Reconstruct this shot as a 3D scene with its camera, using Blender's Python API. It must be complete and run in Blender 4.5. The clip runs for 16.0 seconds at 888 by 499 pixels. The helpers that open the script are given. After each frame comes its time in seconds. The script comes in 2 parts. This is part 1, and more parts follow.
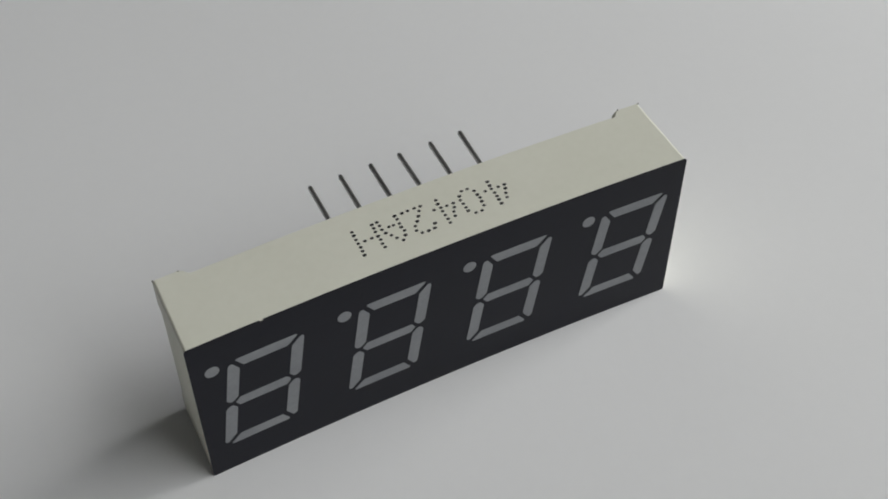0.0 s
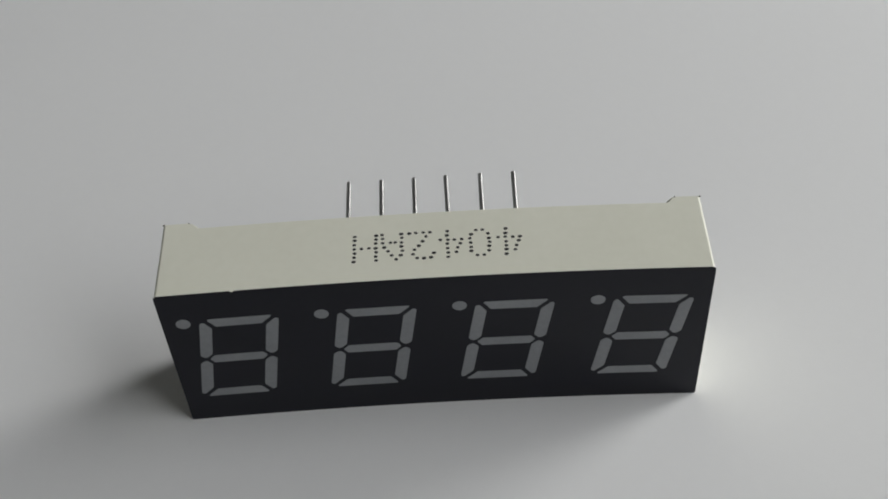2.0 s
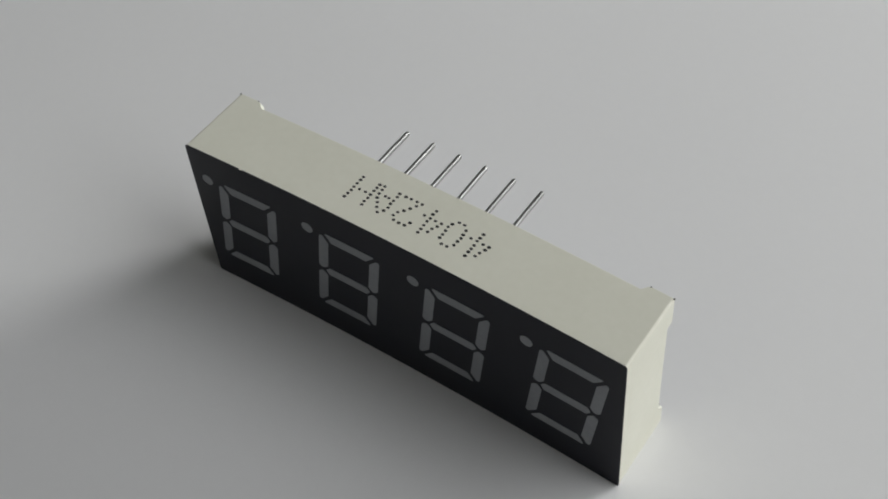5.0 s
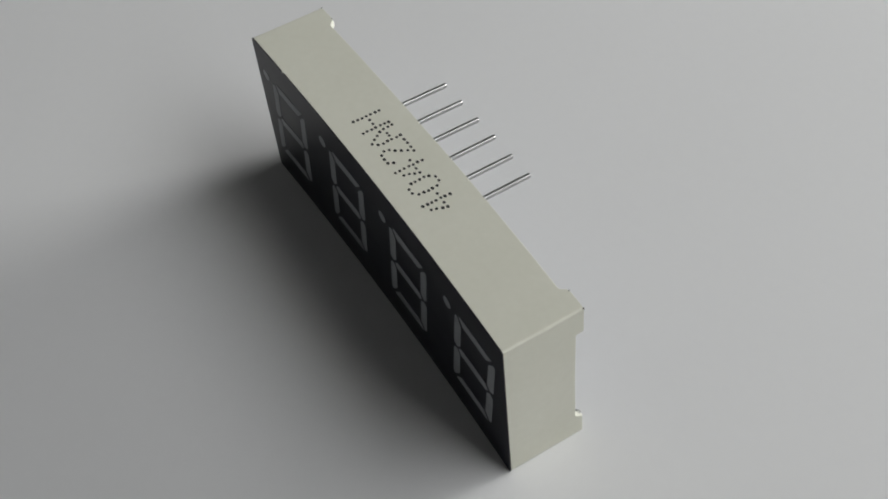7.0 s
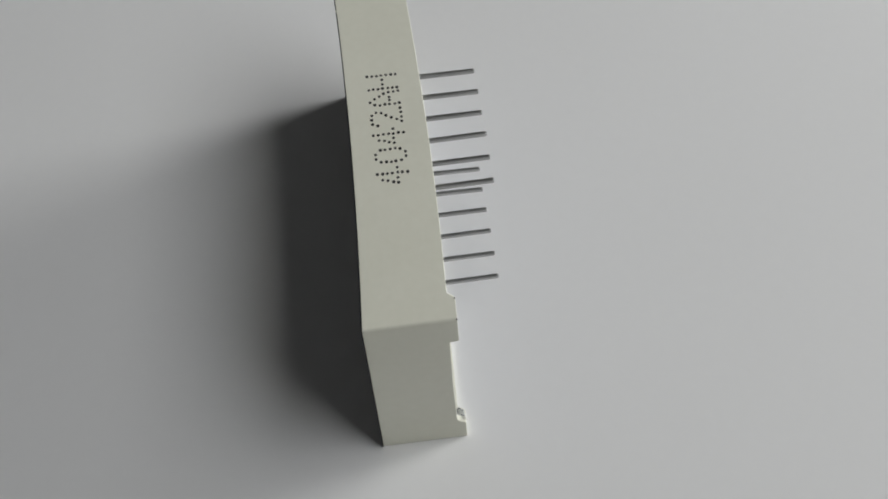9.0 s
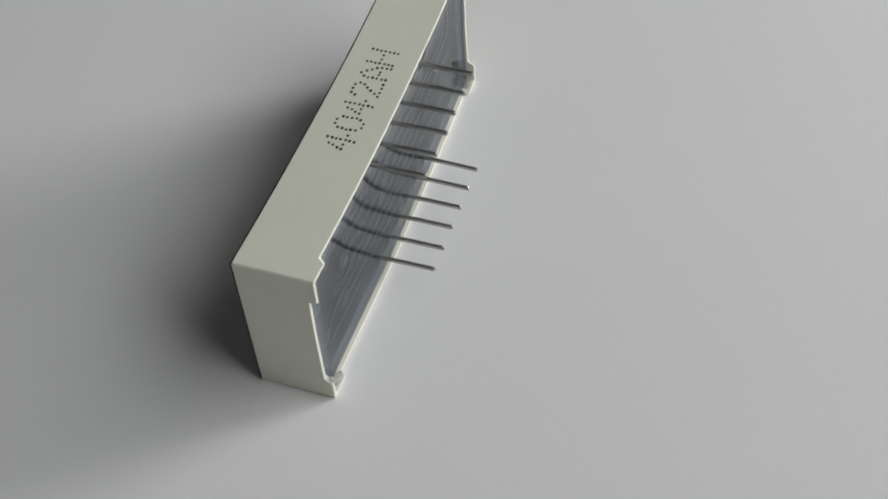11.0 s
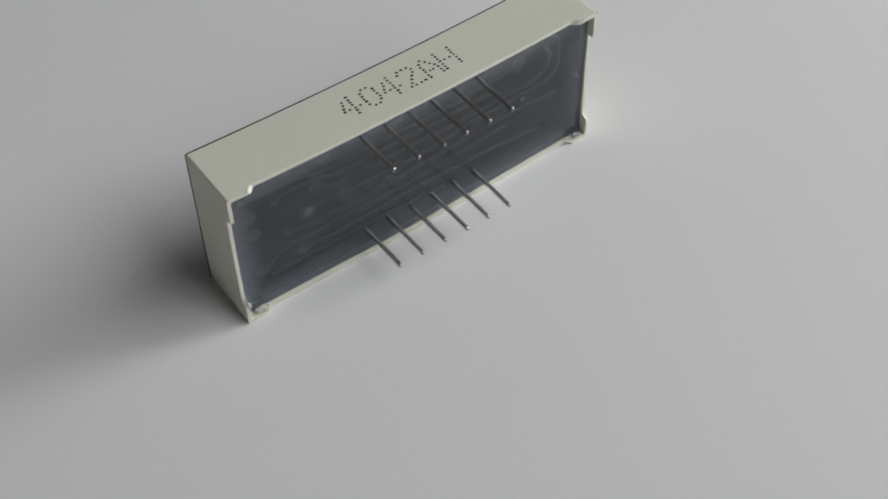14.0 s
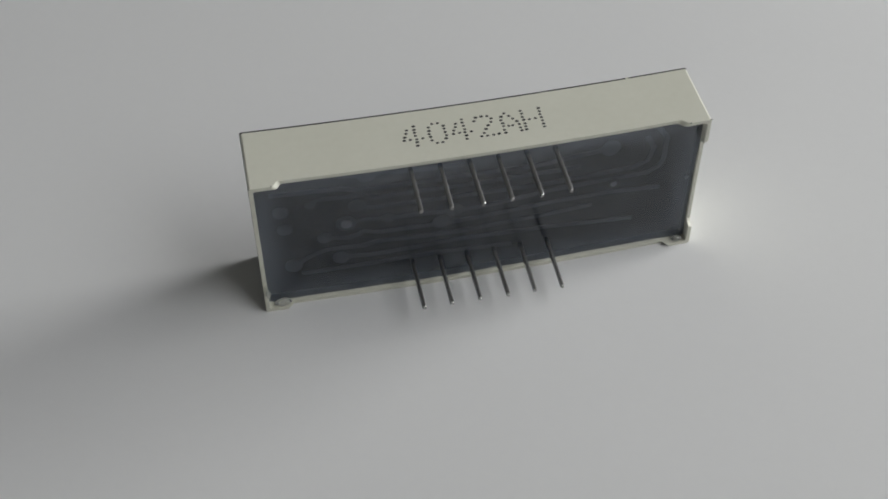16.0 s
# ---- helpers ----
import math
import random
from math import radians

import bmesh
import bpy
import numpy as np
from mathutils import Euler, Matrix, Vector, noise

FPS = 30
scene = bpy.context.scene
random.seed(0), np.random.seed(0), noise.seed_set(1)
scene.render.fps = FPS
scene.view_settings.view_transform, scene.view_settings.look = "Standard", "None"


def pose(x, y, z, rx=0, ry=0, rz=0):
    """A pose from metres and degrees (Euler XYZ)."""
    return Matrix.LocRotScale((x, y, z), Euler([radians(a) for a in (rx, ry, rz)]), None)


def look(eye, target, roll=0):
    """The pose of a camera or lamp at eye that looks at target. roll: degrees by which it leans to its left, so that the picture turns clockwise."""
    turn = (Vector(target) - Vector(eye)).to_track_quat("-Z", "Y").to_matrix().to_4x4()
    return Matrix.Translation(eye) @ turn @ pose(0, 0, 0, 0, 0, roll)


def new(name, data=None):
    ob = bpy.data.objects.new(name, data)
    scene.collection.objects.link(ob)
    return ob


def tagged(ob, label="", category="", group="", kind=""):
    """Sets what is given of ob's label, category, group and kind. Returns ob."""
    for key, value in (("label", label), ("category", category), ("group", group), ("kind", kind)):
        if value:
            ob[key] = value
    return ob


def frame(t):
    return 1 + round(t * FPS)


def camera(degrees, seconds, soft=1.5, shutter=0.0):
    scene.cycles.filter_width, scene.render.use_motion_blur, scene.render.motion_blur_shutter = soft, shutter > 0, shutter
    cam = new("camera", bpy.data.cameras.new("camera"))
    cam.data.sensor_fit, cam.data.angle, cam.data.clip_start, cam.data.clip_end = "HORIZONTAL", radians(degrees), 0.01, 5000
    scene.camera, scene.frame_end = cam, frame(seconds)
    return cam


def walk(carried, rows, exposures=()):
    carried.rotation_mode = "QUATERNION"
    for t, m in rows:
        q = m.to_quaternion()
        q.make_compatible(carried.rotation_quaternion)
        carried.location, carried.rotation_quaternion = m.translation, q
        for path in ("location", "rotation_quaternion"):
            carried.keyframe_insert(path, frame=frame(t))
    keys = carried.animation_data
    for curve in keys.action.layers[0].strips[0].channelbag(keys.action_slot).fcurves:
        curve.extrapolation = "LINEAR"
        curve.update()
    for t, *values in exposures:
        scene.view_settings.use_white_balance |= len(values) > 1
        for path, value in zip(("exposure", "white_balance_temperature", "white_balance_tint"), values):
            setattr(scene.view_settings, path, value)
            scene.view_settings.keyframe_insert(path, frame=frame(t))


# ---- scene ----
cam = camera(39.00, 16.0, soft=1.8)
MM = 0.001

# The turntable under the sheet: its axis, where the axis meets the display, turn at the start, degrees each second.
AXIS = Vector((0, 75, 0))
ON_AXIS = Vector((2.13, 14.93, 0))
TURN, RATE = 26.08, -12.091

# seconds, place in millimetres, turn in degrees
walk(cam, [(t, pose(x * MM, y * MM, z * MM, rx, ry, rz)) for t, x, y, z, rx, ry, rz in [
    (0.0, 4.04, 3.16, 84.58, 40.02, 0.27, -0.42),
    (0.5, 3.20, 3.03, 85.09, 39.84, 1.29, 0.08),
    (1.0, 3.00, 3.23, 85.87, 39.91, 1.89, 0.12),
    (1.5, 2.75, 3.77, 86.15, 39.93, 2.23, 0.08),
    (2.0, 1.94, 4.99, 85.81, 39.76, 2.45, -0.14),
    (2.5, 0.09, 4.86, 86.86, 39.43, 2.56, -0.36),
    (3.0, -0.37, 4.87, 87.78, 39.33, 2.38, -0.83),
    (3.2, -0.33, 4.64, 88.33, 39.32, 2.33, -1.00),
    (5.3, -2.35, 5.48, 86.65, 39.25, 3.39, 0.17),
    (5.5, -2.56, 5.40, 86.53, 39.16, 3.48, 0.12),
    (6.0, -2.50, 4.84, 86.31, 39.02, 3.80, -0.03),
    (6.5, -2.50, 3.42, 86.87, 39.28, 4.07, 0.27),
    (7.0, -2.31, 2.97, 87.30, 39.31, 3.94, 0.22),
    (7.5, -2.18, 4.80, 87.69, 38.40, 3.52, 0.32),
    (8.0, -2.20, 5.33, 87.21, 37.96, 3.45, 0.41),
    (8.5, -2.71, 4.75, 88.39, 38.04, 3.50, 0.74),
    (9.0, -1.69, 5.03, 88.75, 38.37, 3.33, 0.84),
    (9.2, -1.49, 4.91, 88.68, 38.45, 3.31, 0.76),
    (11.3, 1.90, 3.09, 91.30, 38.67, 2.25, 1.13),
    (11.5, 2.06, 2.94, 91.22, 38.70, 2.05, 1.03),
    (12.0, 2.32, 4.64, 88.51, 38.83, 1.80, 0.81),
    (12.5, 1.27, 4.67, 87.73, 39.80, 1.48, 0.98),
    (13.0, 0.57, 4.06, 87.93, 40.54, 1.33, 0.97),
    (13.5, 0.14, 2.54, 89.03, 40.69, 1.14, 0.61),
    (14.0, -0.45, 1.29, 90.29, 40.86, 0.69, 0.08),
    (14.5, -0.46, -1.31, 92.21, 41.11, 0.34, -0.50),
    (15.0, 0.49, -1.55, 92.44, 41.00, 0.27, -0.59),
    (15.5, -0.41, 2.29, 92.42, 40.99, 0.30, -0.43),
    (16.0, -1.78, 8.13, 90.13, 41.06, 0.30, 0.78),
]], exposures=[(0.0, -0.1), (9.0, -0.11), (12.0, -0.14), (14.5, -0.16), (16.0, -0.22)])

# ---- light ----
world = bpy.data.worlds.new("sky")
scene.world = world
world.use_nodes = True
wn = world.node_tree.nodes
sky = wn.new("ShaderNodeTexSky")
sky.sky_type = "NISHITA"
sky.sun_disc = False
sky.sun_elevation = radians(35)
sky.sun_rotation = radians(200)
wn["Background"].inputs["Strength"].default_value = 0.08
world.node_tree.links.new(sky.outputs["Color"], wn["Background"].inputs["Color"])

# The room stands turned against the camera: u runs from the display towards the window.
ROOM = pose(-0.004, 0.088, 0, 0, 0, 6)
WIN_U = 0.37
# The two panes of the window: from, to across; from, to in height; light.
PANES = ((-0.5, 0.15, 0.26, 0.86, 3.7), (0.02, 0.21, 0.035, 0.19, 1.24))
for v0, v1, z0, z1, power in PANES:
    lamp = bpy.data.lights.new("window_light", "AREA")
    lamp.shape = "RECTANGLE"
    lamp.size, lamp.size_y = v1 - v0 - 0.04, z1 - z0 - 0.04
    lamp.energy = power
    lamp.color = (0.995, 1.0, 0.985)
    window_light = new("window_light", lamp)
    mid = Vector((WIN_U - 0.005, (v0 + v1) / 2, (z0 + z1) / 2))
    window_light.matrix_world = ROOM @ look(mid, mid - Vector((1, 0, 0)))


# ---- materials ----
def material(name):
    m = bpy.data.materials.new(name)
    m.use_nodes = True
    return m, m.node_tree.nodes, m.node_tree.links, m.node_tree.nodes["Principled BSDF"]


def grained(name, low, high, rough, fine, coarse, bump=0.0, metallic=0.0, rough_spread=0.08, specular=0.5):
    """Colour between low and high by a fine and a coarse noise; sizes are in grains to the metre."""
    m, n, l, b = material(name)
    at = n.new("ShaderNodeTexCoord")
    small, large = n.new("ShaderNodeTexNoise"), n.new("ShaderNodeTexNoise")
    small.inputs["Scale"].default_value, large.inputs["Scale"].default_value = fine, coarse
    small.inputs["Detail"].default_value = 6
    large.inputs["Detail"].default_value = 3
    mix = n.new("ShaderNodeMath")
    mix.operation = "MULTIPLY_ADD"
    mix.inputs[1].default_value = 0.35
    half = n.new("ShaderNodeMath")
    half.operation = "MULTIPLY"
    half.inputs[1].default_value = 0.65
    ramp = n.new("ShaderNodeValToRGB")
    ramp.color_ramp.elements[0].position, ramp.color_ramp.elements[1].position = 0.3, 0.7
    ramp.color_ramp.elements[0].color, ramp.color_ramp.elements[1].color = (*low, 1), (*high, 1)
    for tex in (small, large):
        l.new(at.outputs["Object"], tex.inputs["Vector"])
    l.new(large.outputs["Fac"], half.inputs[0])
    l.new(small.outputs["Fac"], mix.inputs[0])
    l.new(half.outputs[0], mix.inputs[2])
    l.new(mix.outputs[0], ramp.inputs["Fac"])
    l.new(ramp.outputs["Color"], b.inputs["Base Color"])
    span = n.new("ShaderNodeMapRange")
    span.inputs["To Min"].default_value, span.inputs["To Max"].default_value = rough - rough_spread, rough + rough_spread
    l.new(large.outputs["Fac"], span.inputs["Value"])
    l.new(span.outputs["Result"], b.inputs["Roughness"])
    b.inputs["Metallic"].default_value = metallic
    b.inputs["Specular IOR Level"].default_value = specular
    if bump:
        relief = n.new("ShaderNodeBump")
        relief.inputs["Strength"].default_value = 0.5
        relief.inputs["Distance"].default_value = bump
        l.new(small.outputs["Fac"], relief.inputs["Height"])
        l.new(relief.outputs["Normal"], b.inputs["Normal"])
    return m


PAPER = grained("white_paper", (0.785, 0.785, 0.785), (0.805, 0.805, 0.805), 0.75, 900, 24, 0.00002, specular=0.25)
LAMINATE = grained("white_laminate", (0.74, 0.74, 0.735), (0.79, 0.79, 0.785), 0.5, 300, 12, 0.00002)
PLASTER = grained("wall_plaster", (0.44, 0.44, 0.44), (0.5, 0.5, 0.495), 0.8, 60, 3, 0.0005)
# darker than PLASTER, for an unseen wall that damps the bounce
LOW_FILL_WALL = grained("low_fill_wall", (0.2, 0.2, 0.2), (0.25, 0.25, 0.25), 0.8, 60, 3, 0.0005)
WHITE_PAINT = grained("white_paint", (0.74, 0.74, 0.72), (0.8, 0.8, 0.78), 0.4, 80, 5, 0.0002)
IVORY = grained("ivory_plastic", (0.72, 0.715, 0.61), (0.775, 0.77, 0.67), 0.5, 1500, 110, 0.000006, specular=0.35)
BLACK_FILM = grained("black_film", (0.003, 0.0035, 0.009), (0.006, 0.0065, 0.014), 0.36, 2500, 160, 0.000004, specular=0.2)
GREY_LENS = grained("grey_lens", (0.21, 0.22, 0.235), (0.3, 0.31, 0.32), 0.5, 2600, 180, 0.000004)
DARK_BURR = grained("dark_burr_plastic", (0.12, 0.115, 0.1), (0.3, 0.29, 0.25), 0.6, 5000, 900)
INK = grained("black_ink", (0.008, 0.008, 0.008), (0.03, 0.03, 0.028), 0.6, 6000, 700)
TIN = grained("tinned_metal", (0.4, 0.4, 0.39), (0.52, 0.52, 0.51), 0.4, 3000, 300, 0.000003, metallic=1.0, rough_spread=0.04)
BOARD = grained("navy_board", (0.006, 0.009, 0.026), (0.009, 0.013, 0.033), 0.5, 500, 90)
COPPER = grained("masked_trace", (0.15, 0.17, 0.2), (0.2, 0.22, 0.26), 0.5, 700, 150)
PALE_DISC = grained("pale_disc", (0.7, 0.7, 0.72), (0.85, 0.85, 0.86), 0.4, 2500, 300)


def resin_material():
    """Clear potting resin: a gloss, a little milky haze, a painted pale edge, and what lies below it."""
    m, n, l, b = material("potting_resin")
    n.remove(b)
    out = n["Material Output"]
    clear, haze, gloss = n.new("ShaderNodeBsdfTransparent"), n.new("ShaderNodeBsdfDiffuse"), n.new("ShaderNodeBsdfGlossy")
    clear.inputs["Color"].default_value = (0.78, 0.81, 0.88, 1)
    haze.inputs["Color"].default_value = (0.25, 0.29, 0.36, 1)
    gloss.inputs["Roughness"].default_value = 0.03
    at = n.new("ShaderNodeTexCoord")
    cloud = n.new("ShaderNodeTexNoise")
    cloud.inputs["Scale"].default_value = 220
    cloud.inputs["Detail"].default_value = 4
    l.new(at.outputs["Object"], cloud.inputs["Vector"])
    span = n.new("ShaderNodeMapRange")
    span.inputs["To Min"].default_value, span.inputs["To Max"].default_value = 0.04, 0.1
    l.new(cloud.outputs["Fac"], span.inputs["Value"])
    # resin stands thicker along the walls; its pale optical edge is painted as haze
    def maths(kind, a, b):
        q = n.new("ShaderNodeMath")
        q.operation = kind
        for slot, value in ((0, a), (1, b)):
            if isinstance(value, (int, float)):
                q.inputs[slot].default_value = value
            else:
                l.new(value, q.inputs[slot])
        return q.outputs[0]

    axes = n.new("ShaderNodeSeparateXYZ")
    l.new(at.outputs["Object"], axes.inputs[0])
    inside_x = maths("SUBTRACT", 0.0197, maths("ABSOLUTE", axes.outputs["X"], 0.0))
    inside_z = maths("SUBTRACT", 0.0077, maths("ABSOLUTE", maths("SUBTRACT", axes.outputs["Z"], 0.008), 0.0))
    edge_glow = n.new("ShaderNodeMapRange")
    edge_glow.interpolation_type = "SMOOTHSTEP"
    edge_glow.inputs["From Max"].default_value = 0.003
    edge_glow.inputs["To Min"].default_value, edge_glow.inputs["To Max"].default_value = 0.3, 0.0
    l.new(maths("MINIMUM", inside_x, inside_z), edge_glow.inputs["Value"])
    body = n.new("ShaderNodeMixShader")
    l.new(maths("ADD", span.outputs["Result"], edge_glow.outputs["Result"]), body.inputs["Fac"])
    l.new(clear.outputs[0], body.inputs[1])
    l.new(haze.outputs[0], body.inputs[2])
    fresnel = n.new("ShaderNodeFresnel")
    fresnel.inputs["IOR"].default_value = 1.7
    ripple = n.new("ShaderNodeTexNoise")
    ripple.inputs["Scale"].default_value = 260
    l.new(at.outputs["Object"], ripple.inputs["Vector"])
    relief = n.new("ShaderNodeBump")
    relief.inputs["Strength"].default_value = 0.1
    relief.inputs["Distance"].default_value = 0.00002
    l.new(ripple.outputs["Fac"], relief.inputs["Height"])
    l.new(relief.outputs["Normal"], gloss.inputs["Normal"])
    top = n.new("ShaderNodeMixShader")
    l.new(fresnel.outputs[0], top.inputs["Fac"])
    l.new(body.outputs[0], top.inputs[1])
    l.new(gloss.outputs[0], top.inputs[2])
    l.new(top.outputs[0], out.inputs["Surface"])
    return m


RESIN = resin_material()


def drip_material():
    m, n, l, b = material("resin_drip")
    b.inputs["Base Color"].default_value = (0.86, 0.87, 0.86, 1)
    b.inputs["Roughness"].default_value = 0.08
    b.inputs["IOR"].default_value = 1.55
    b.inputs["Transmission Weight"].default_value = 0.75
    return m


DRIP = drip_material()


# ---- helpers for meshes ----
def part(name, bm, mat, parent=None, label="", scale=MM):
    """Links a bmesh, drawn in millimetres, as one mesh object."""
    bmesh.ops.recalc_face_normals(bm, faces=bm.faces)
    for v in bm.verts:
        v.co *= scale
    me = bpy.data.meshes.new(name)
    bm.to_mesh(me)
    bm.free()
    me.materials.append(mat)
    ob = new(name, me)
    ob.parent = parent
    return tagged(ob, label)


def shared(name, me, parent, x, y, z):
    """Another piece on a mesh that is already there."""
    ob = new(name, me)
    ob.parent = parent
    ob.location = (x * MM, y * MM, z * MM)
    return ob


def box(bm, x0, y0, z0, x1, y1, z1):
    vs = [bm.verts.new((x, y, z)) for x in (x0, x1) for y in (y0, y1) for z in (z0, z1)]
    for a, b, c, d in ((0, 1, 3, 2), (4, 6, 7, 5), (0, 4, 5, 1), (2, 3, 7, 6), (0, 2, 6, 4), (1, 5, 7, 3)):
        bm.faces.new((vs[a], vs[b], vs[c], vs[d]))
    return vs


def prism(bm, outline, y0, y1):
    """A plate between y0 and y1 with an outline of (x, z)."""
    back = [bm.verts.new((x, y1, z)) for x, z in outline]
    front = [bm.verts.new((x, y0, z)) for x, z in outline]
    bm.faces.new(back)
    bm.faces.new(front[::-1])
    for i in range(len(outline)):
        j = (i + 1) % len(outline)
        bm.faces.new((back[i], front[i], front[j], back[j]))


def rounded(ob, width, segments=2):
    mod = ob.modifiers.new("worn_edges", "BEVEL")
    mod.width, mod.segments, mod.limit_method, mod.angle_limit = width * MM, segments, "ANGLE", radians(40)
    return ob


BOW = 0.41                         # the moulding is warped: its middle stands back from its ends
TAPER = 0.0125                     # and it narrows towards the top


def bow(x):
    return BOW * (1 - (x / 20.12) ** 2)


def warp(bm, step=2.0):
    """Cuts a piece of the display across and bends it with the case."""
    xs = [v.co.x for v in bm.verts]
    k = math.ceil(min(xs) / step + 0.01)
    while k * step < max(xs) - 0.02:
        bmesh.ops.bisect_plane(bm, geom=bm.verts[:] + bm.edges[:] + bm.faces[:], plane_co=(k * step, 0, 0), plane_no=(1, 0, 0), dist=1e-5)
        k += 1
    for v in bm.verts:
        v.co.y += bow(v.co.x)
        v.co.x *= 1 + TAPER * (0.5 - v.co.z / 16.08)
    return bm


def disc(x, z, r, n=20):
    return [(x + r * math.cos(2 * math.pi * i / n), z + r * math.sin(2 * math.pi * i / n)) for i in range(n)]


# ---- the room ----
# Unseen walls and ceiling, added; their greys set how much light bounces back.
def room():
    u0, u1, v0, v1, top, thick = -1.6, WIN_U, -1.3, 1.3, 2.2, 0.12

    def slab(name, label, mat, *boxes):
        bm = bmesh.new()
        for b in boxes:
            box(bm, *b)
        ob = part(name, bm, mat, None, label, 1.0)
        ob.matrix_world = ROOM
        return tagged(ob, kind="structure")

    slab("ground", "plain matte white laminate tabletop under the paper", LAMINATE, (u0, v0, -0.02, u1, v1, -0.0003))
    # added wall, kept darker to hold back fill on the shadow side
    slab("fill_wall_west", "unseen mid grey wall that damps the fill light", LOW_FILL_WALL, (u0 - thick, v0, 0, u0, v1, top))
    slab("fill_wall_north", "unseen plain grey fill wall", PLASTER, (u0, v1, 0, u1, v1 + thick, top))
    slab("fill_wall_south", "unseen plain grey fill wall", PLASTER, (u0, v0 - thick, 0, u1, v0, top))
    (a0, a1, a2, a3, _), (b0, b1, b2, b3, _) = PANES
    slab("wall_east", "unseen plain grey fill wall with two window openings", PLASTER,
         (u1, v0, 0, u1 + thick, v1, b2), (u1, v0, b2, u1 + thick, b0, b3), (u1, b1, b2, u1 + thick, v1, b3),
         (u1, v0, b3, u1 + thick, v1, a2), (u1, v0, a2, u1 + thick, a0, a3), (u1, a1, a2, u1 + thick, v1, a3),
         (u1, v0, a3, u1 + thick, v1, top))
    slab("ceiling", "unseen white ceiling that adds fill light", WHITE_PAINT, (u0, v0, top, u1, v1, top + thick))
    w = 0.02
    for i, (c0, c1, c2, c3, _) in enumerate(PANES):
        slab("window_%d" % (i + 1), "white painted window frame", WHITE_PAINT,
             (u1 + 0.01, c0, c2, u1 + 0.06, c0 + w, c3), (u1 + 0.01, c1 - w, c2, u1 + 0.06, c1, c3),
             (u1 + 0.01, c0 + w, c2, u1 + 0.06, c1 - w, c2 + w), (u1 + 0.01, c0 + w, c3 - w, u1 + 0.06, c1 - w, c3))


def paper_sheet():
    """A sheet of the larger office size, its edges a little lifted and its corners not quite square."""
    nx, ny, w, d = 42, 30, 0.42, 0.297
    bm = bmesh.new()

    def lift(x, y):
        edge = max(0.0, max(abs(x) / (w / 2), abs(y) / (d / 2)) - 0.72) / 0.28
        return 0.0016 * edge ** 3 * (0.6 + 0.4 * noise.noise((x * 9, y * 9, 1.7)))

    sides = []
    for dz in (0.0, -0.0002):
        sides.append([[bm.verts.new((x, y, lift(x, y) + dz)) for y in [(j / ny - 0.5) * d for j in range(ny + 1)]]
                      for x in [(i / nx - 0.5) * w for i in range(nx + 1)]])
    up, down = sides
    for i in range(nx):
        for j in range(ny):
            bm.faces.new((up[i][j], up[i + 1][j], up[i + 1][j + 1], up[i][j + 1]))
            bm.faces.new((down[i][j], down[i][j + 1], down[i + 1][j + 1], down[i + 1][j]))
    for i in range(nx):
        for j in (0, ny):
            bm.faces.new((up[i][j], down[i][j], down[i + 1][j], up[i + 1][j]))
    for j in range(ny):
        for i in (0, nx):
            bm.faces.new((up[i][j], up[i][j + 1], down[i][j + 1], down[i][j]))
    ob = part("paper_sheet", bm, PAPER, None, "blank matte white paper sheet lying flat on the table", 1.0)
    for f in ob.data.polygons:
        f.use_smooth = True
    return tagged(ob, category="paper")


# ---- the display ----
HALF, TALL = 20.12, 16.06          # half the width, the height
FILM, LIP = 0.07, 0.045            # thickness of the black film, and how far it stands out beyond the case
REAR, FOOT = 6.30, 6.88            # rear edge of the walls, and of the corner feet
WALL = 0.38
PIN_X = [(i - 2.5) * 2.54 for i in range(6)]
PIN_UP, PIN_LOW, PIN_TIP = 14.8, 2.4, 11.02


def rim():
    """Points round the housing, (x, z) and the depth of the rear edge there."""
    pts = []
    r = 0.22

    def corner(cx, cz, start):
        for i in range(5):
            a = radians(start + 22.5 * i)
            pts.append((cx + r * math.cos(a), cz + r * math.sin(a), FOOT))

    corner(HALF - r, TALL - r, 0)
    for x, d in ((18.25, FOOT), (18.05, FOOT - 0.1), (17.75, REAR + 0.08), (17.6, REAR), (6, REAR + 0.03), (-6, REAR), (-17.4, REAR), (-17.6, REAR + 0.1), (-17.95, FOOT - 0.12), (-18.3, FOOT)):
        pts.append((x, TALL, d))
    corner(-HALF + r, TALL - r, 90)
    for z, d in ((13.5, FOOT), (13.42, FOOT - 0.06), (13.35, REAR - 0.1), (8, REAR - 0.16), (2.7, REAR - 0.1), (2.45, REAR + 0.1), (2.2, FOOT - 0.06), (2.05, FOOT)):
        pts.append((-HALF, z, d))
    corner(-HALF + r, r, 180)
    for x, d in ((-18.3, FOOT), (-18.1, FOOT - 0.06), (-17.75, REAR + 0.05), (-17.6, REAR), (0, REAR), (17.6, REAR), (17.75, REAR + 0.05), (18.1, FOOT - 0.06), (18.3, FOOT)):
        pts.append((x, 0.0, d))
    corner(HALF - r, r, 270)
    for z, d in ((2.05, FOOT), (2.2, FOOT - 0.06), (2.45, REAR + 0.1), (2.7, REAR - 0.1), (8, REAR - 0.16), (13.35, REAR - 0.1), (13.42, FOOT - 0.06), (13.5, FOOT)):
        pts.append((HALF, z, d))
    return pts


def inward(x, z, by):
    sx = (HALF - by) / HALF
    sz = (TALL / 2 - by) / (TALL / 2)
    return x * sx, TALL / 2 + (z - TALL / 2) * sz


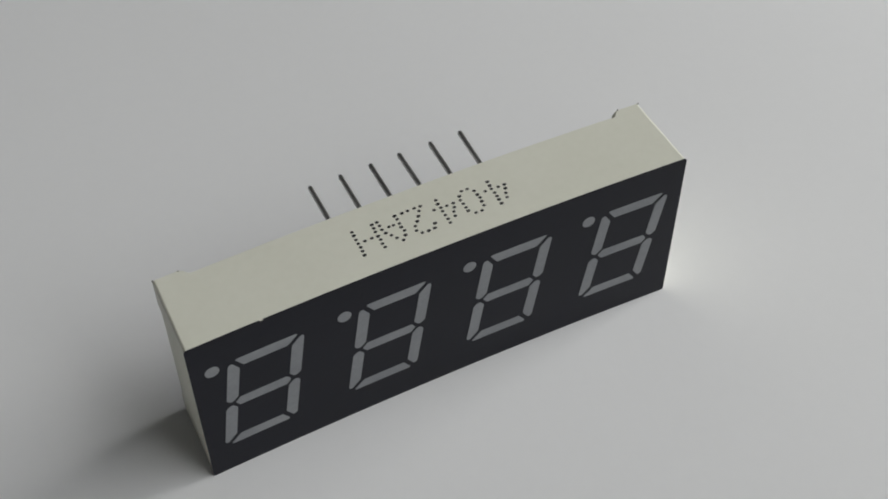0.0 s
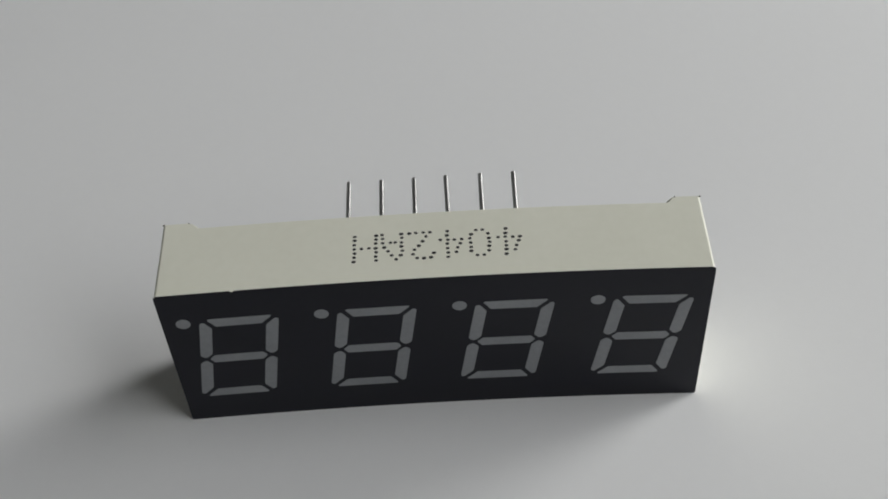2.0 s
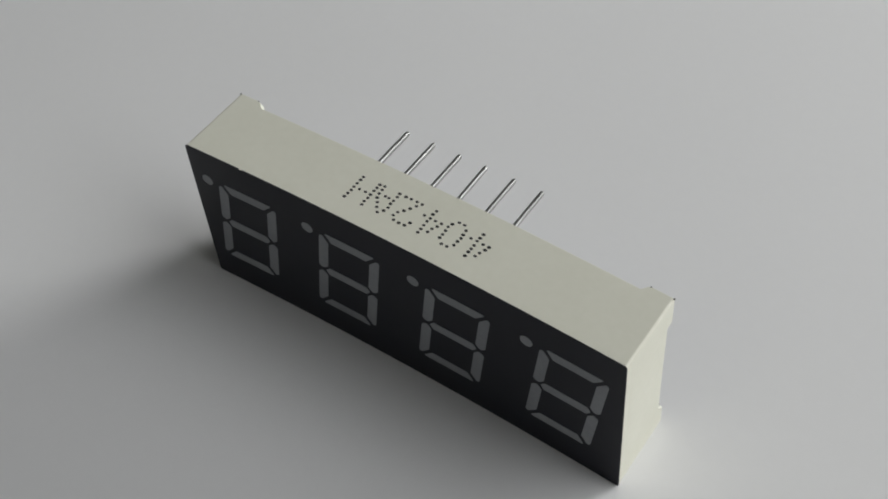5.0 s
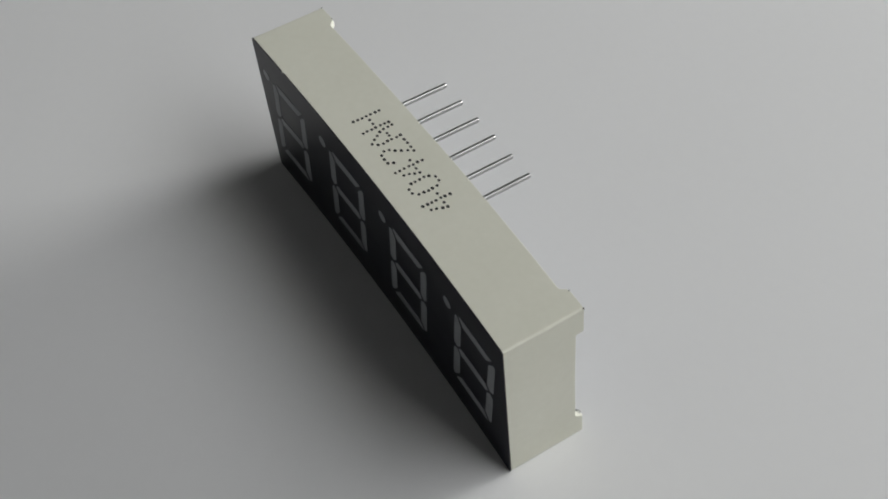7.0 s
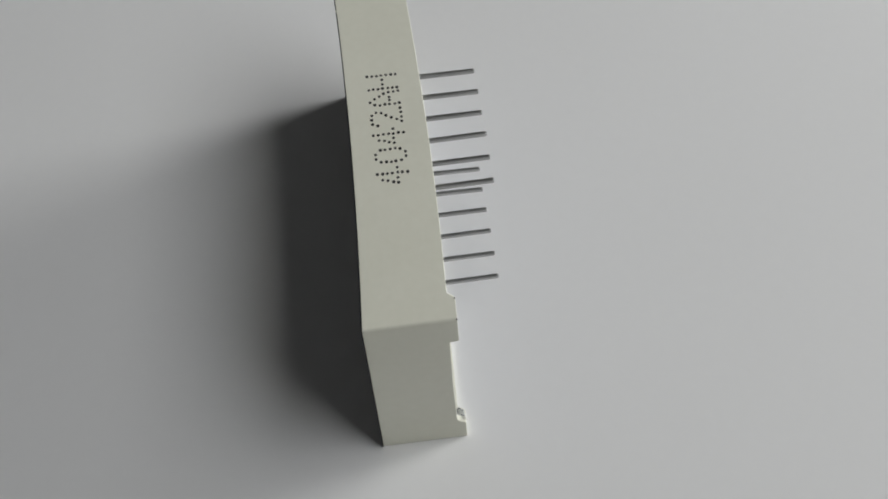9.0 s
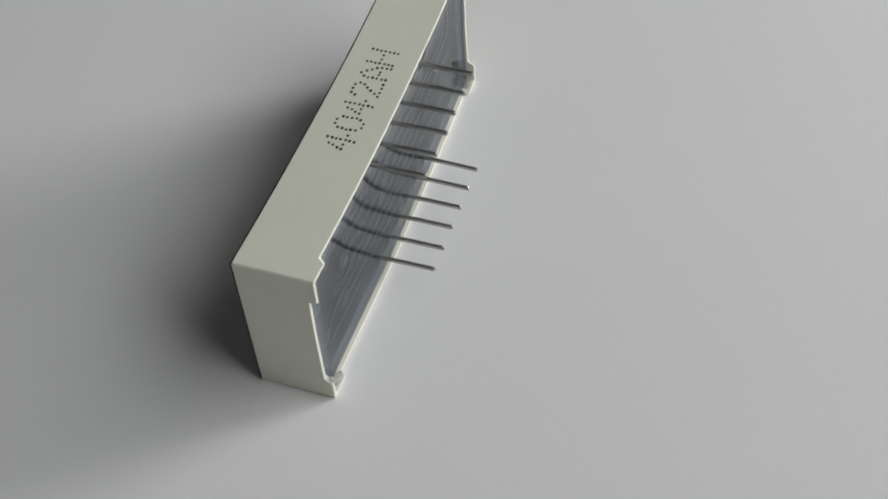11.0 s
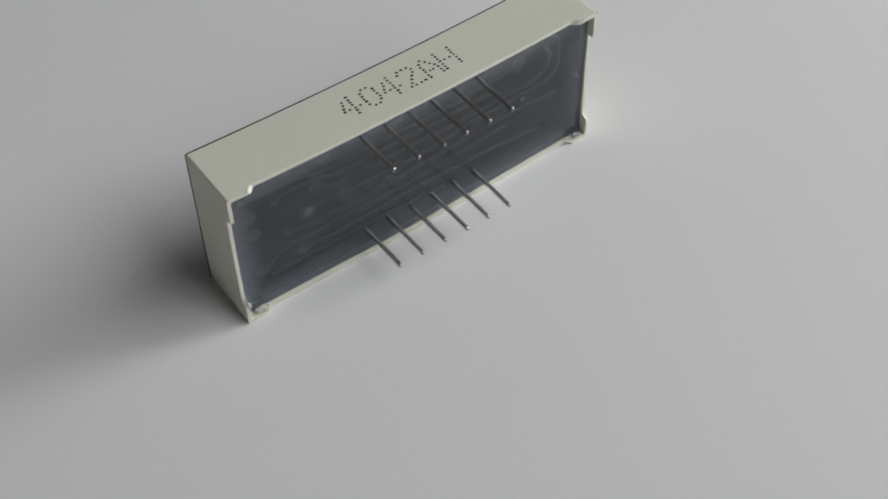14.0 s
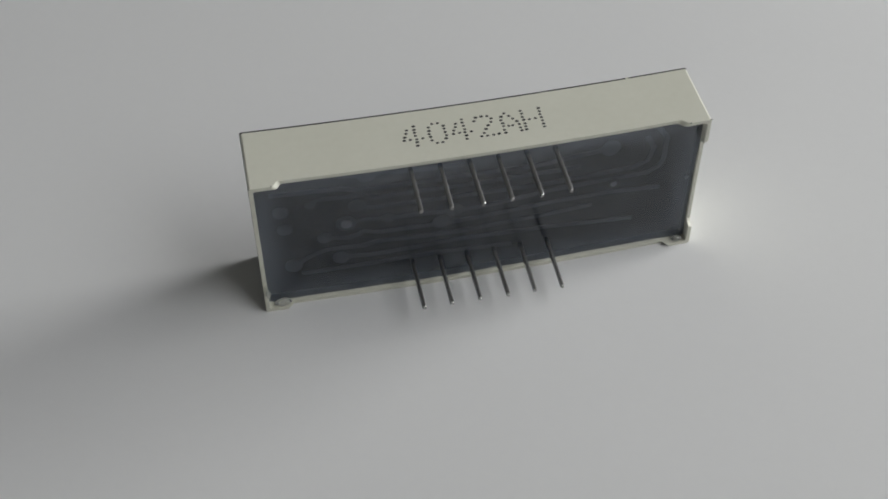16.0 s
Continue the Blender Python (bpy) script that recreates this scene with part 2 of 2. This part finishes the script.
def housing_mesh():
    pts = rim()
    bm = bmesh.new()
    front = [bm.verts.new((x, FILM, z)) for x, z, d in pts]
    outer = [bm.verts.new((x, d, z)) for x, z, d in pts]
    inner = [bm.verts.new((*inward(x, z, WALL)[:1], d, inward(x, z, WALL)[1])) for x, z, d in pts]
    deep = [bm.verts.new((inward(x, z, WALL)[0], 3.6, inward(x, z, WALL)[1])) for x, z, d in pts]
    for a, b in ((front, outer), (outer, inner), (inner, deep)):
        for i in range(len(pts)):
            j = (i + 1) % len(pts)
            bm.faces.new((a[i], a[j], b[j], b[i]))
    bm.faces.new(front)
    bm.faces.new(deep[::-1])
    return bm


DIGIT_X, DIGIT_PITCH, DIGIT_Z, DIGIT_H, DIGIT_W, SLANT = -15.18, 10.16, 8.14, 9.88, 5.85, 0.152
SEG = 0.92


def segments():
    """Outlines of the seven segments of one digit round its middle."""
    w, h, t = DIGIT_W / 2, DIGIT_H / 2, SEG
    k = t / 2
    flat = [
        [(-w + 0.62, h - 0.03), (-w + 0.72, h), (w - 0.72, h), (w - 0.58, h - 0.05), (w - 0.6, h - 0.16), (w - t - 0.34, h - t), (-w + t + 0.3, h - t), (-w + 0.58, h - 0.14)],
        [(-w + 0.62, -h + 0.03), (-w + 0.72, -h), (w - 0.72, -h), (w - 0.58, -h + 0.05), (w - 0.6, -h + 0.16), (w - t - 0.3, -h + t), (-w + t + 0.34, -h + t), (-w + 0.58, -h + 0.14)],
        [(-w + k + 0.3, 0.05), (-w + t + 0.16, k), (w - t - 0.2, k), (w - k - 0.32, 0.05), (w - k - 0.32, -0.05), (w - t - 0.16, -k), (-w + t + 0.2, -k), (-w + k + 0.3, -0.05)],
    ]
    for sx in (-1, 1):
        for sz in (-1, 1):
            flat.append([(sx * w, sz * (h - 0.62)), (sx * (w - 0.06), sz * (h - 0.47)), (sx * (w - 0.2), sz * (h - 0.39)), (sx * (w - 0.34), sz * (h - 0.42)),
                         (sx * (w - t + 0.04), sz * (h - t - 0.18)), (sx * (w - t), sz * (h - t - 0.26)), (sx * (w - t), sz * (k + 0.24)), (sx * (w - t + 0.05), sz * (k + 0.14)),
                         (sx * (w - k - 0.1), sz * 0.26), (sx * (w - k + 0.1), sz * 0.22), (sx * (w - 0.14), sz * 0.36), (sx * w, sz * 0.56)])
    return [[(x + SLANT * z, z) for x, z in o] for o in flat]


def face(display):
    bm = bmesh.new()
    r = 0.2
    outline = []
    for cx, cz, start in ((HALF - r, TALL - r, 0), (-HALF + r, TALL - r, 90), (-HALF + r, r, 180), (HALF - r, r, 270)):
        for i in range(5):
            a = radians(start + 22.5 * i)
            outline.append((cx + (r + LIP) * math.cos(a), cz + (r + (LIP if cz > 1 else 0)) * math.sin(a)))
    prism(bm, outline, 0.0, FILM)
    film = part("face_panel", warp(bm), BLACK_FILM, display, "matt blue-black film over the front face")
    outlines = segments()
    for k in range(4):
        mid = DIGIT_X + DIGIT_PITCH * k
        for o in outlines:
            bm = bmesh.new()
            prism(bm, [(mid + x, DIGIT_Z + z) for x, z in o], -0.025, 0.03)
            part("segment", warp(bm), GREY_LENS, film, "unlit grey digit segment")
        bm = bmesh.new()
        prism(bm, disc(mid - 3.4, DIGIT_Z + 4.6, 0.54), -0.025, 0.03)
        part("decimal_point", warp(bm), GREY_LENS, film, "unlit round grey decimal point")
    chip(film)


# Dots of each character, row by row, by how far across they stand.
GLYPHS = {
    "4": ((2,), (0.8, 2), (0.6, 2), (0.2, 2), (0, 1, 2, 3), (2,), (2,)),
    "0": ((1, 2), (0.3, 2.7), (0.2, 2.8), (0.2, 2.8), (0.2, 2.8), (0.3, 2.7), (1, 2)),
    "2": ((0.2, 1.15, 2.1), (-0.2, 2.6), (2.4,), (1.85,), (1.3,), (0.85,), (0.3, 1.2, 2.2, 3.15)),
    "A": ((0.75,), (0.1, 1.45), (0, 1.95), (0, 2.4), (0, 0.9, 1.6, 2.6), (0, 2.7), (0, 2.75)),
    "H": ((0, 3), (0, 3), (0, 3), (0, 1, 2, 3), (0, 3), (0, 3), (0, 3)),
}
STARTS = (0, 4.1, 8.05, 12.2, 16.4, 20)


def printing(housing):
    """The part number in ink-jet dots on the upper side, read from behind."""
    rng = random.Random(4)
    shapes = []
    for k in range(5):
        a, b = rng.uniform(0.14, 0.17), rng.uniform(0.12, 0.145)
        bm = bmesh.new()
        ring = [bm.verts.new((a * math.cos(i * math.pi / 5) * rng.uniform(0.88, 1.1), b * math.sin(i * math.pi / 5) * rng.uniform(0.88, 1.1), 0.006)) for i in range(10)]
        low = [bm.verts.new((v.co.x, v.co.y, -0.02)) for v in ring]
        bm.faces.new(ring)
        for i in range(10):
            bm.faces.new((ring[i], low[i], low[(i + 1) % 10], ring[(i + 1) % 10]))
        shapes.append(bm)
    meshes = []
    for bm in shapes:
        me = bpy.data.meshes.new("ink_dot")
        for v in bm.verts:
            v.co *= MM
        bmesh.ops.recalc_face_normals(bm, faces=bm.faces)
        bm.to_mesh(me)
        bm.free()
        me.materials.append(INK)
        meshes.append(me)
    for start, ch in zip(STARTS, "4042AH"):
        for row, line in enumerate(GLYPHS[ch]):
            for col in line:
                x = 6.42 - 0.527 * (start + col) + rng.uniform(-0.04, 0.04)
                y = 1.96 + 0.397 * row + rng.uniform(-0.03, 0.03)
                tagged(shared("ink_dot", rng.choice(meshes), housing, x, y + bow(x), TALL), "black ink-jet dot of the printed character " + ch)


def resin(display):
    """The potting, drawn up along the walls, with a flat underside."""
    hx, z0, z1 = HALF - WALL + 0.02, WALL - 0.02, TALL - WALL + 0.02
    near = [0, 0.12, 0.3, 0.55, 0.85, 1.2, 1.65, 2.2, 2.9, 3.8]
    xs = sorted([-hx + a for a in near] + [hx - a for a in near] + [-hx + 4.9 + i * (2 * hx - 9.8) / 72 for i in range(73)])
    zs = sorted([z0 + a for a in near] + [z1 - a for a in near] + [z0 + 4.9 + i * (z1 - z0 - 9.8) / 6 for i in range(7)])

    def depth(x, z):
        y = 5.62
        for d, rise, reach in ((hx - abs(x), 0.3, 1.4), (z - z0, 0.3, 1.5), (z1 - z, 0.62, 2.4)):
            y += rise * math.exp(-d / reach)
        y += 0.1 * noise.noise((x * 0.12, z * 0.12, 3.1))
        near_pin = min(math.hypot(x - px, z - pz) for px in PIN_X for pz in (PIN_UP, PIN_LOW))
        y += 0.16 * math.exp(-near_pin / 0.35)
        return min(y, 6.06 if hx - abs(x) < 0.4 else 6.2)

    bm = bmesh.new()
    top = [[bm.verts.new((x, depth(x, z), z)) for z in zs] for x in xs]
    low = [[bm.verts.new((x, 4.2, z)) for z in (zs[0], zs[-1])] for x in xs]
    for i in range(len(xs) - 1):
        for j in range(len(zs) - 1):
            bm.faces.new((top[i][j], top[i + 1][j], top[i + 1][j + 1], top[i][j + 1]))
        bm.faces.new((low[i][0], low[i][1], low[i + 1][1], low[i + 1][0]))
        bm.faces.new((top[i][0], low[i][0], low[i + 1][0], top[i + 1][0]))
        bm.faces.new((top[i][-1], top[i + 1][-1], low[i + 1][1], low[i][1]))
    for i in (0, -1):
        bm.faces.new([*top[i], low[i][1], low[i][0]])
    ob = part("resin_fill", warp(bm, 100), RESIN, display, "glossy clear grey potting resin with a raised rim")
    for f in ob.data.polygons:
        f.use_smooth = True


def strip(bm, line, width, y0, y1):
    """A flat trace along a line of (x, z)."""
    pts = [Vector(p) for p in line]
    left, right = [], []
    for i, p in enumerate(pts):
        a = (pts[i] - pts[i - 1]).normalized() if i else (pts[1] - pts[0]).normalized()
        b = (pts[i + 1] - pts[i]).normalized() if i < len(pts) - 1 else a
        d = (a + b).normalized()
        nrm = Vector((-d.y, d.x)) * width / 2
        left.append(p + nrm)
        right.append(p - nrm)
    prism(bm, [tuple(p) for p in left + right[::-1]], y0, y1)


def board(display):
    bm = bmesh.new()
    e = 0.03
    box(bm, -HALF + WALL + e, 4.1, WALL + e, HALF - WALL - e, 5.2, TALL - WALL - e)
    pcb = part("circuit_board", warp(bm), BOARD, display, "dark navy circuit board seen through resin")
    lines = [
        [(18.5, 13.3), (13.7, 13.2), (12.1, 13.1), (11.1, 12.6), (1.6, 12.6), (-5.0, 12.4), (-10.8, 12.9)],
        [(15.1, 11.6), (14.5, 12.1), (10.6, 12.0), (9.6, 11.5), (-1.8, 11.4), (-9.0, 11.3)],
        [(11.1, 10.8), (9.7, 10.3), (1.7, 10.1), (-6.0, 9.9), (-14.0, 10.1), (-15.4, 10.7), (-15.8, 12.2), (-15.0, 13.7)],
        [(12.1, 8.7), (10.3, 8.9), (8.1, 8.6), (5.8, 8.6), (2.4, 8.3), (-1.2, 8.4), (-6.6, 9.0), (-15.4, 9.1), (-16.5, 9.6), (-16.9, 10.6), (-16.9, 13.2), (-15.9, 14.7)],
        [(14.1, 7.2), (12.2, 6.8), (11.1, 7.0), (10.5, 7.4), (9.4, 7.0), (1.8, 6.9), (-6.6, 7.4), (-12.0, 7.4), (-16.9, 6.9)],
        [(17.1, 4.0), (15.5, 5.0), (14.0, 5.6), (10.7, 5.5), (9.5, 5.8), (1.9, 5.5), (-6.7, 5.9), (-10.5, 6.1)],
        [(12.8, 4.3), (9.3, 4.1), (2.0, 4.5), (-6.7, 4.1), (-14.6, 3.3)],
        [(12.5, 14.6), (10.1, 14.3), (8.5, 14.5), (7.1, 14.2), (1.6, 13.9)],
        [(16.5, 2.8), (11.0, 2.9), (4.0, 3.1), (-3.0, 2.6)],
    ]
    for line in lines:
        bm = bmesh.new()
        strip(bm, line, 0.5, 5.18, 5.25)
        part("trace", warp(bm), COPPER, pcb)
    # the last pad is the soft glow round the large pale disc, painted in
    pads_with_halo = ((17.7, 11.1, 0.7), (17.5, 8.9, 0.7), (15.1, 11.6, 0.5), (11.1, 10.8, 0.8), (14.1, 7.2, 0.7), (17.1, 4.0, 0.8), (12.8, 4.3, 0.8),
            (8.4, 8.7, 0.6), (2.4, 8.4, 0.8), (3.6, 7.2, 0.8), (10.1, 14.3, 0.8), (-11.7, 13.0, 0.9), (12.1, 8.7, 0.95))
    for x, z, r in pads_with_halo:
        bm = bmesh.new()
        prism(bm, disc(x, z, r), 5.18, 5.26)
        part("pad_or_halo", warp(bm), COPPER, pcb)
    # nearly white discs, standing a little proud of the board
    for x, z, r in ((12.1, 8.7, 0.5), (-12.3, 8.5, 0.33), (-19.4, 7.6, 0.2)):
        bm = bmesh.new()
        prism(bm, disc(x, z, r), 5.18, 5.4)
        part("pale_dot", warp(bm), PALE_DISC, pcb, "small pale disc on the board")


def pins(display):
    rng = random.Random(11)
    for z, row in ((PIN_UP, 0), (PIN_LOW, 1)):
        for x in PIN_X:
            bm = bmesh.new()
            a, b = 0.165, 0.21
            ends = [(4.4, 1.0), (PIN_TIP - 0.12, 1.0), (PIN_TIP + rng.uniform(-0.05, 0.05), 0.72)]
            lean_x, lean_z = rng.uniform(-0.1, 0.1), 0.02 * x + rng.uniform(-0.06, 0.06)
            e = 0.07
            square = ((a, b - e), (a - e, b), (e - a, b), (-a, b - e), (-a, e - b), (e - a, -b), (a - e, -b), (a, e - b))
            rings = []
            for y, s in ends:
                f = (y - 4.4) / 7
                rings.append([bm.verts.new((x + lean_x * f + s * dx, y, z + lean_z * f + s * dz)) for dx, dz in square])
            for p, q in zip(rings, rings[1:]):
                for i in range(8):
                    bm.faces.new((p[i], p[(i + 1) % 8], q[(i + 1) % 8], q[i]))
            bm.faces.new(rings[0][::-1])
            bm.faces.new(rings[-1])
            part("pin", warp(bm, 100), TIN, display, "straight tinned metal contact pin")


def chip(film):
    """A sliver of the case that laps over the upper edge of the film."""
    bm = bmesh.new()
    prism(bm, [(-14.62, TALL + 0.05), (-14.58, TALL), (-14.48, TALL - 0.03), (-14.4, TALL + 0.01), (-14.34, TALL + 0.05)], -0.012, 0.1)
    part("chip", warp(bm, 100), IVORY, film, "tiny ivory chip on the film's edge")


def drips(display):
    """Clear blobs of spilled resin on the lower rear feet."""
    for cx, cy, cz, rx, ry, rz in ((18.5, 6.45, 0.62, 0.75, 0.4, 0.3), (19.75, 6.62, 2.15, 0.26, 0.3, 0.45), (-18.9, 6.5, 0.6, 0.5, 0.3, 0.3)):
        bm = bmesh.new()
        bmesh.ops.create_icosphere(bm, subdivisions=3, radius=1.0)
        for v in bm.verts:
            k = 1 + 0.25 * noise.noise(v.co * 1.7 + Vector((cx, 0, cz)))
            v.co = Vector((cx + v.co.x * rx * k, cy + v.co.y * ry * k, cz + v.co.z * rz * k))
        blob = part("resin_drip", warp(bm, 100), DRIP, display, "small glossy blob of hardened clear resin")
        for f in blob.data.polygons:
            f.use_smooth = True


def burrs(housing):
    """Dark slivers of moulding flash at the upper rear corners."""
    rng = random.Random(2)
    for x, y in ((HALF - 0.06, FOOT - 0.03), (18.2, FOOT - 0.06), (-18.2, FOOT - 0.06), (-HALF + 0.06, FOOT - 0.03)):
        bm = bmesh.new()
        foot = [bm.verts.new((x + 0.11 * math.cos(a) * rng.uniform(0.7, 1.2), y + 0.07 * math.sin(a), TALL - 0.05)) for a in [i * math.pi / 3 for i in range(6)]]
        tip = bm.verts.new((x + rng.uniform(-0.08, 0.08), y + 0.03, TALL + rng.uniform(0.06, 0.14)))
        bm.faces.new(foot)
        for i in range(6):
            bm.faces.new((foot[i], foot[(i + 1) % 6], tip))
        part("burr", warp(bm, 100), DARK_BURR, housing, "tiny dark moulding burr")


def led_display():
    display = new("led_display")
    tagged(display, "four-digit seven-segment display, ivory case, black face, on white paper", "display module")
    housing = part("housing", warp(housing_mesh()), IVORY, display, "ivory moulded plastic case with corner feet")
    rounded(housing, 0.07)
    face(display)
    printing(housing)
    burrs(housing)
    drips(display)
    board(display)
    resin(display)
    pins(display)
    return display


room()
sheet = paper_sheet()
display = led_display()


def motions():
    # the turntable carries sheet and display round at a steady rate
    spin, stand = [], []
    for k in range(33):
        t = k * 0.5
        turned = Matrix.Rotation(radians(TURN + RATE * t), 4, "Z")
        at = AXIS - turned.to_3x3() @ ON_AXIS
        stand.append((t, Matrix.Translation(at * MM) @ turned))
        spin.append((t, Matrix.Translation(AXIS * MM) @ Matrix.Rotation(radians(RATE * t + 3), 4, "Z")))
    walk(display, stand)
    walk(sheet, spin)


motions()
